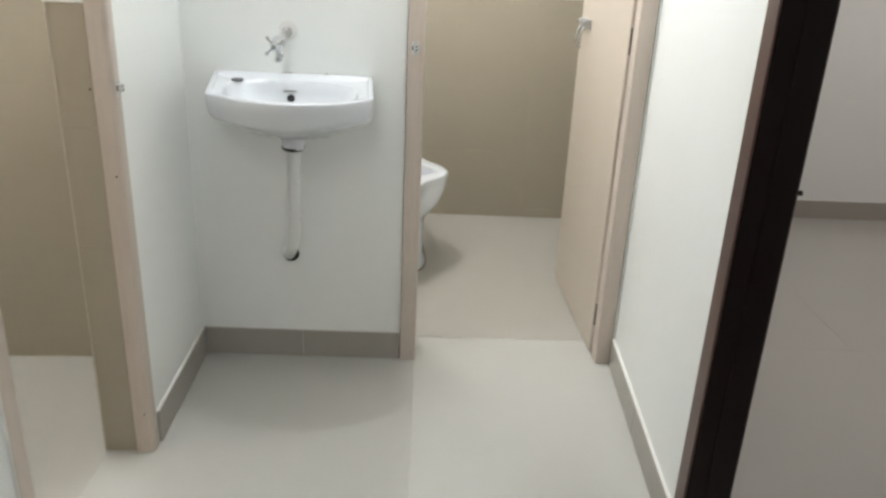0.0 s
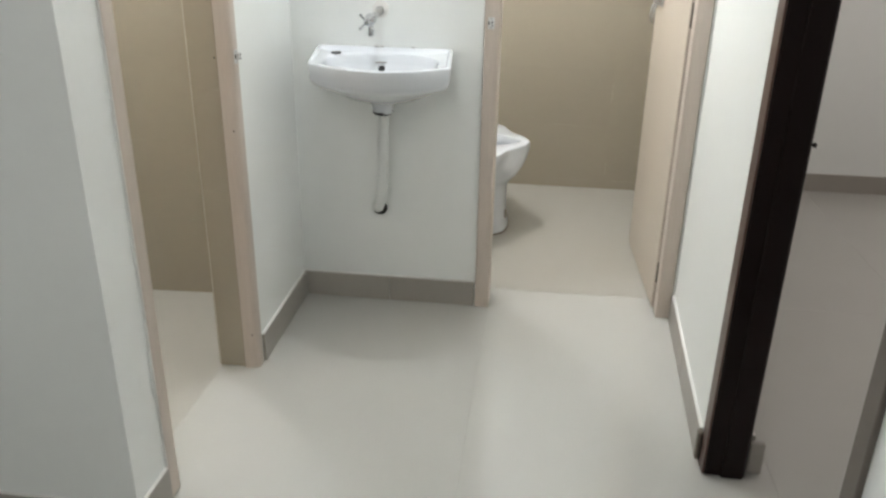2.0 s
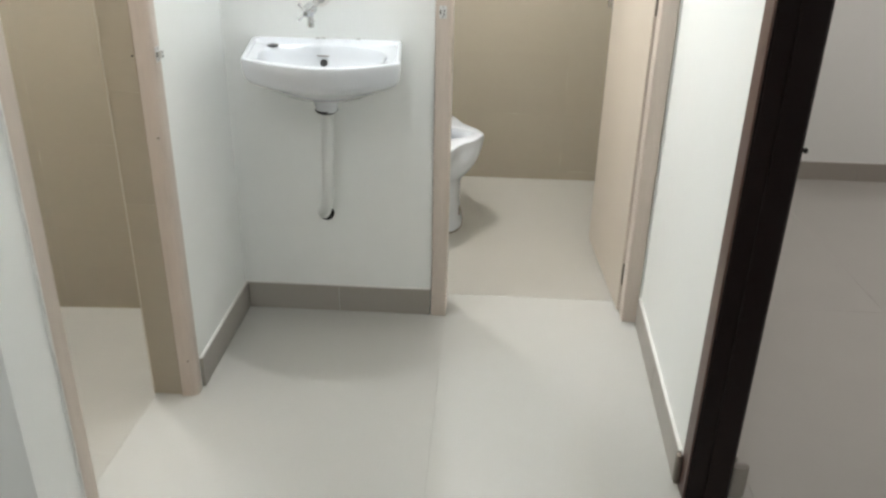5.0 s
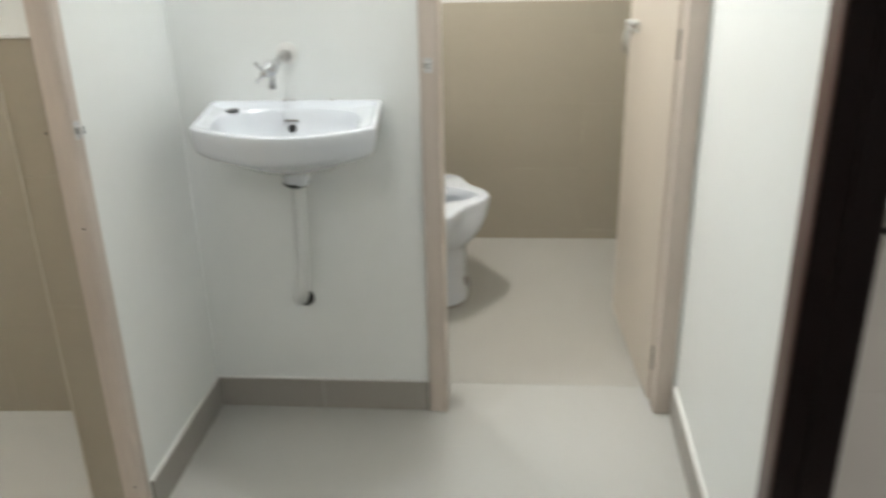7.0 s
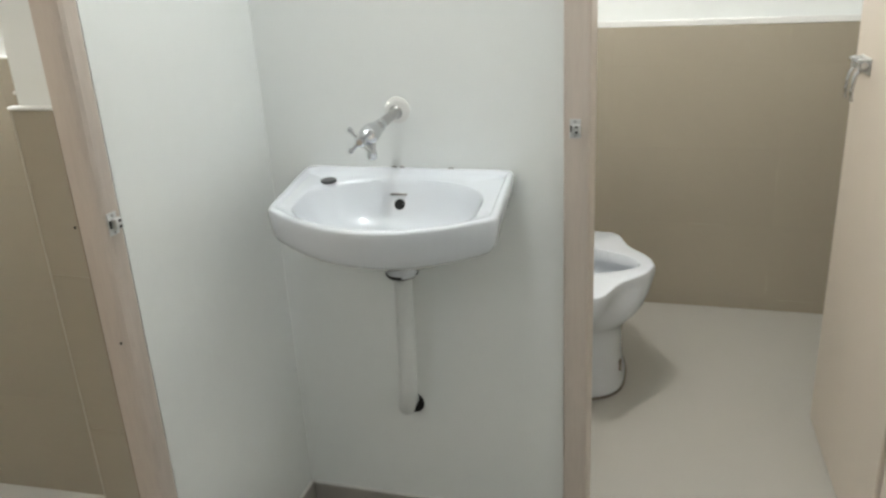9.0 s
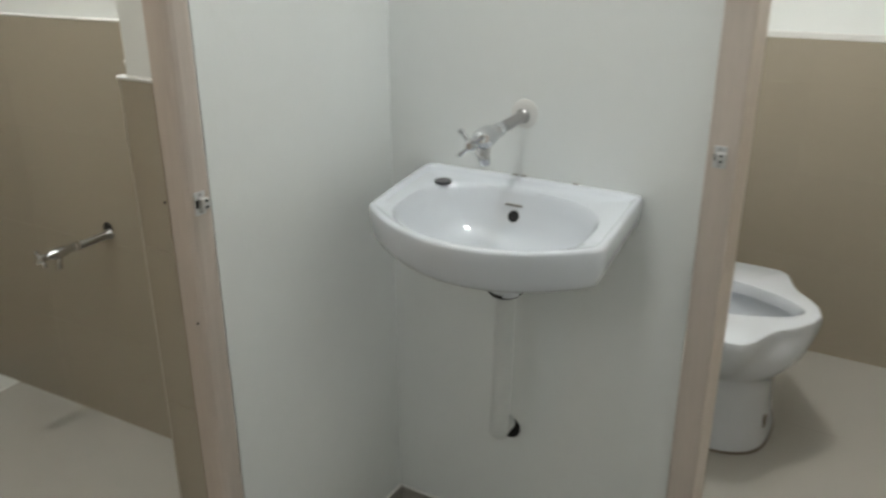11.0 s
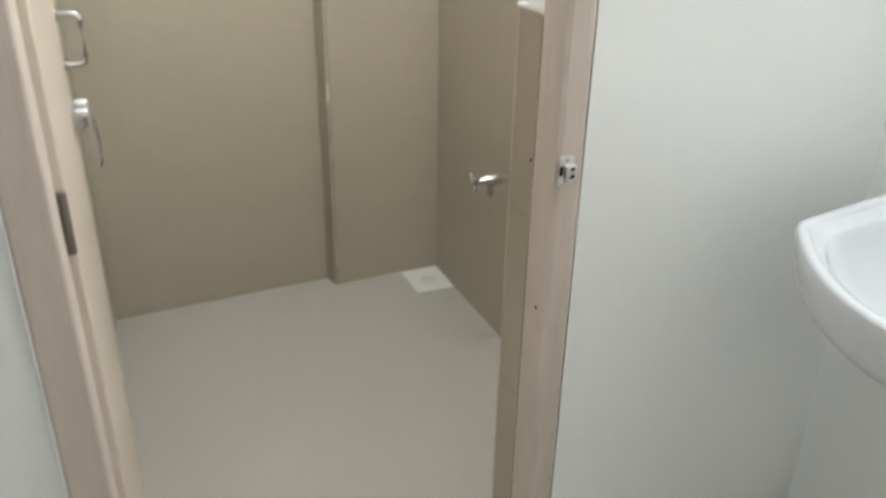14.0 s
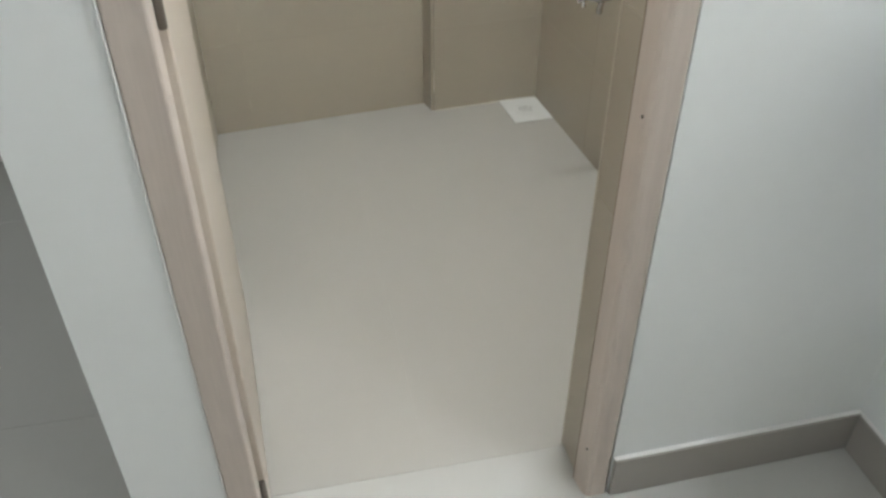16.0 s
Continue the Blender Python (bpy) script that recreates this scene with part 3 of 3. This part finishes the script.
def toilet_bowl():
    LONG = 0.54
    t = thing("toilet", (0.278, 0.888, 0), "white ceramic pedestal squat toilet without a seat, wide side platforms", "toilet")

    def outline(bm, grow, z, tail=0.0, tip=LONG, n=40, waist=1.0, dip=0.0):
        side = []
        for i in range(n + 1):
            k = math.sin(i / n * math.pi / 2) if i > n // 2 else i / n * 1.4142
            w = max(0.0, toilet_plan(k) * waist + grow * (1 if k < 0.985 else 0))
            side.append((tail + (tip - tail) * k, w))
        loop = [(x, -w) for x, w in side] + [(x, w) for x, w in side[::-1][1:]]
        return [bm.verts.new((x, y, z)) for x, y in loop]

    def foot_ring(bm, x0, x1, w, z, n=81):
        out = []
        for i in range(n):
            a = math.pi + 2 * math.pi * (i + 0.5) / n
            c, s = math.cos(a), math.sin(a)
            out.append(bm.verts.new(((x0 + x1) / 2 + (x1 - x0) / 2 * math.copysign(abs(c) ** 0.6, c), w * math.copysign(abs(s) ** 0.7, s), z)))
        return out

    def hole_ring(bm, x0, x1, w, z, n=81):
        out = []
        for i in range(n):
            a = math.pi + 2 * math.pi * (i + 0.5) / n
            c, s = math.cos(a), math.sin(a)
            u = (c + 1) / 2
            rib = 0.0035 * abs(math.sin(13 * a)) if s < 0 and 0.2 < u < 0.8 and z > 0.39 else 0.0
            out.append(bm.verts.new(((x0 + x1) / 2 + (x1 - x0) / 2 * c, (w * s + rib) * (1 - 0.45 * u), z)))
        return out

    def between(bm, f, x1, w, z, grow, tip):
        """A ring between the plain pedestal's oval (f = 0) and the rim's outline (f = 1)."""
        ring = []
        for a, b in zip(foot_ring(bm, 0.01, x1, w, z), outline(bm, grow, z, 0.003, tip)):
            ring.append(bm.verts.new(a.co.lerp(b.co, f)))
            bm.verts.remove(a)
            bm.verts.remove(b)
        return ring

    bm = bmesh.new()
    rings = [
        foot_ring(bm, 0.02, 0.456, 0.186, 0.006),
        foot_ring(bm, 0.02, 0.456, 0.186, 0.022),
        foot_ring(bm, 0.025, 0.447, 0.179, 0.045),
        foot_ring(bm, 0.025, 0.443, 0.176, 0.13),
        foot_ring(bm, 0.02, 0.444, 0.177, 0.19),
        foot_ring(bm, 0.018, 0.448, 0.183, 0.222),
        between(bm, 0.05, 0.464, 0.205, 0.248, -0.03, 0.50),
        between(bm, 0.15, 0.488, 0.235, 0.276, -0.02, 0.515),
        between(bm, 0.35, 0.510, 0.262, 0.308, -0.01, 0.525),
        between(bm, 0.62, 0.525, 0.280, 0.340, -0.004, 0.532),
        between(bm, 0.88, 0.533, 0.290, 0.366, -0.001, 0.537),
        outline(bm, 0.0, 0.385, 0.0, 0.540),
        outline(bm, 0.0, 0.398, 0.0, 0.540),
        outline(bm, -0.004, 0.408, 0.003, 0.537),
        outline(bm, -0.012, 0.412, 0.008, 0.530),
        hole_ring(bm, 0.115, 0.494, 0.158, 0.410),
        hole_ring(bm, 0.120, 0.488, 0.153, 0.403),
        hole_ring(bm, 0.125, 0.482, 0.149, 0.376),
        hole_ring(bm, 0.110, 0.494, 0.168, 0.371),
        hole_ring(bm, 0.112, 0.490, 0.166, 0.335),
        hole_ring(bm, 0.17, 0.43, 0.11, 0.27),
        hole_ring(bm, 0.22, 0.36, 0.06, 0.215),
    ]
    skin(bm, rings)
    bmesh.ops.recalc_face_normals(bm, faces=bm.faces)
    part("bowl", bm, CERAMIC, t, smooth=True)
    bm = bmesh.new()
    skin(bm, [foot_ring(bm, 0.014, 0.460, 0.190, 0.0005), foot_ring(bm, 0.016, 0.458, 0.188, 0.007)])
    part("sealant", bm, SEALANT, t, "grimy dark sealant at the foot")
    part("bolt_slot", box((0.430, -0.075, 0.055), (0.4475, -0.055, 0.095), 0.004), SEALANT, t, "brown bolt recess in the pedestal")
    return t


toilet_bowl()


# ---------------------------------------------------------------- shower floor drain
drain = thing("floor_drain", (-1.560, -0.184, 0), "white square plastic floor drain in the corner", "drain", rz=3.2)
part("plate", box((-0.086, -0.070, 0.0), (0.086, 0.070, 0.004), 0.0015, 1), GRATE, drain)
part("ring", lathe([(0.040, 0.004), (0.040, 0.0055), (0.034, 0.0055), (0.032, 0.0045)], n=28), GRATE, drain)
for k in range(5):
    w = 0.024 if k in (1, 2, 3) else 0.014
    part("slot", box((-w, -0.021 + 0.0105 * k - 0.0016, 0.0042), (w, -0.021 + 0.0105 * k + 0.0016, 0.0052)), GROUT, drain)


# ---------------------------------------------------------------- wall tiles
TILE_W, TILE_H, JOINT, THICK = 0.6, 0.3, 0.0008, 0.009
tile_meshes = {}


def tile_mesh(w, h, mat):
    key = (round(w, 3), round(h, 3), mat.name)
    if key not in tile_meshes:
        bm = box((JOINT / 2, 0, JOINT / 2), (w - JOINT / 2, THICK, h - JOINT / 2), 0.0004, 1)
        me = bpy.data.meshes.new("tile")
        bm.to_mesh(me)
        bm.free()
        me.materials.append(mat)
        tile_meshes[key] = me
    return tile_meshes[key]


def dado(p, q, rows, parent, shift=0.0, first=TILE_H, last=TILE_H, cap=0.006):
    """Wall tiles from p to q, standing to the left of that line, on a bed of grout, with a pale top edge. first, last: cut rows."""
    p, q = Vector((*p, 0)), Vector((*q, 0))
    d = q - p
    base = Matrix.Translation(p) @ Matrix.Rotation(math.atan2(d.y, d.x), 4, "Z")
    heights = [first] + [TILE_H] * (rows - 2) + [last]
    top = sum(heights)
    bed = part("grout_bed", box((0, 0, 0), (d.length, THICK - 0.0005, top)), TILE_GROUT, parent)
    bed.matrix_world = base
    edge = part("dado_edge", box((0, 0, top + 0.0003), (d.length, THICK + 0.001, top + cap), 0.0015, 1), PUTTY, parent)
    edge.matrix_world = base
    z = 0.0
    for h in heights:
        x = -shift
        while x < d.length - 0.002:
            a, b = max(0.0, x), min(d.length, x + TILE_W)
            if b - a > 0.004:
                ob = new("tile", tile_mesh(b - a, h, WALL_TILE))
                ob.parent = parent
                ob.matrix_world = base @ pose(a, 0.0002, z)
            x += TILE_W
        z += h


dado(S_NE, (-1.658, -0.1085), 4, wall_shower_north, 0.1)
dado((-1.667, -0.118), S_P1, 8, wall_shower_west, 0.1)
dado(S_P1, S_P2, 8, wall_shower_west)
dado((S_P2[0] + 0.002, S_P2[1] - 0.009), S_SW, 8, wall_shower_west)
dado((-1.60, -1.25), (-0.115, -1.25), 4, wall_return)
dado((-0.115, -0.535), (-0.115, -0.038), 4, wall_west)
dado((1.619, 1.512), (0.13, 1.512), 5, wall_toilet_north, 0.2, 0.045, 0.14, 0.022)
dado((0.12, 1.50), (0.12, 0.16), 5, wall_toilet_west, 0.0, 0.045, 0.14, 0.022)
dado((1.62, 0.16), (1.62, 1.50), 5, wall_toilet_east, 0.0, 0.045, 0.14, 0.022)
corner = part("corner_grout", box((-1.6645, -0.1195, 0.001), (-1.6585, -0.1135, 2.3), 0.0015, 1), CORNER_GROUT, wall_shower_west)
run = Vector((S_P1[0] + 1.667, S_P1[1] + 0.118, 0))
bead = part("base_grout", box((0, THICK - 0.001, 0.0005), (run.length, THICK + 0.004, 0.005), 0.0015, 1), CORNER_GROUT, wall_shower_west)
bead.matrix_world = pose(-1.667, -0.118, 0, 0, 0, math.degrees(math.atan2(run.y, run.x)))
part("arris_grout", box((-0.1275, -0.5465, 0.002), (-0.1235, -0.5425, 1.177), 0.0012, 1), CORNER_GROUT, wall_west)
part("reveal_bed", box((-0.1255, -0.5437, 0), (-0.0385, -0.508, 1.177)), TILE_GROUT, wall_west)
for z0, z1 in ((0.0, 0.5993), (0.6006, 0.8993), (0.9006, 1.178)):
    part("reveal_tile", box((-0.126, -0.545, z0), (-0.0385, -0.508, z1), 0.0012, 1), WALL_TILE, wall_west)
part("reveal_plaster", box((-0.1145, -0.538, 1.178), (-0.0385, -0.508, DOOR_H + 0.05)), WHITE_PAINT, wall_west)
part("reveal_cap", box((-0.130, -0.549, 1.1782), (-0.0387, -0.508, 1.184), 0.002, 1), PUTTY, wall_west)


# ---------------------------------------------------------------- floor tiles
def floor_tiles(x0, x1, y0, y1, ox, oy, w, l, mat, gap=0.0008):
    """A grid of floor tiles with hairline joints, cut to the rectangle."""
    i0, i1 = math.floor((x0 - ox) / w), math.ceil((x1 - ox) / w)
    j0, j1 = math.floor((y0 - oy) / l), math.ceil((y1 - oy) / l)
    for i in range(i0, i1):
        for j in range(j0, j1):
            a, b = max(x0, ox + i * w), min(x1, ox + (i + 1) * w)
            c, e = max(y0, oy + j * l), min(y1, oy + (j + 1) * l)
            if b - a < 0.01 or e - c < 0.01:
                continue
            ob = part("floor_tile", box((gap, gap, -0.012), (b - a - gap, e - c - gap, 0), gap * 0.75, 1), mat, floor)
            ob.location = (a, c, 0)


for lo, hi in (((0.12, 0.17, -0.012), (1.62, 1.512, -0.0008)), ((-1.75, -1.25, -0.012), (-0.12, -0.02, -0.0008))):
    part("tile_bed", box(lo, hi), WET_FLOOR_TILE, floor)
for lo, hi in (((-0.12, -4.2, -0.012), (4.4, 0.17, -0.001)), ((-1.6, -4.2, -0.012), (-0.12, -1.318, -0.001)), ((1.74, 0.17, -0.012), (4.4, 1.672, -0.001))):
    part("tile_bed", box(lo, hi), GROUT, floor)
floor_tiles(-0.12, 4.4, -1.44, 0.17, 0.705, 0.17, 0.825, 1.61, FLOOR_TILE)
floor_tiles(-0.12, 4.4, -4.2, -1.44, 0.705, -1.44, 0.8, 1.6, FLOOR_TILE)
floor_tiles(-1.6, -0.12, -4.2, -1.318, -0.4, -1.318, 0.8, 1.6, FLOOR_TILE)
floor_tiles(1.74, 4.4, 0.17, 1.672, 0.705, 0.17, 0.8, 1.6, FLOOR_TILE)
floor_tiles(0.12, 1.62, 0.17, 1.512, 0.705, 0.17, 0.8, 0.8, WET_FLOOR_TILE, 0.00012)
floor_tiles(-1.75, -0.12, -1.25, -0.02, -0.12, -0.02, 0.8, 0.8, WET_FLOOR_TILE, 0.00012)
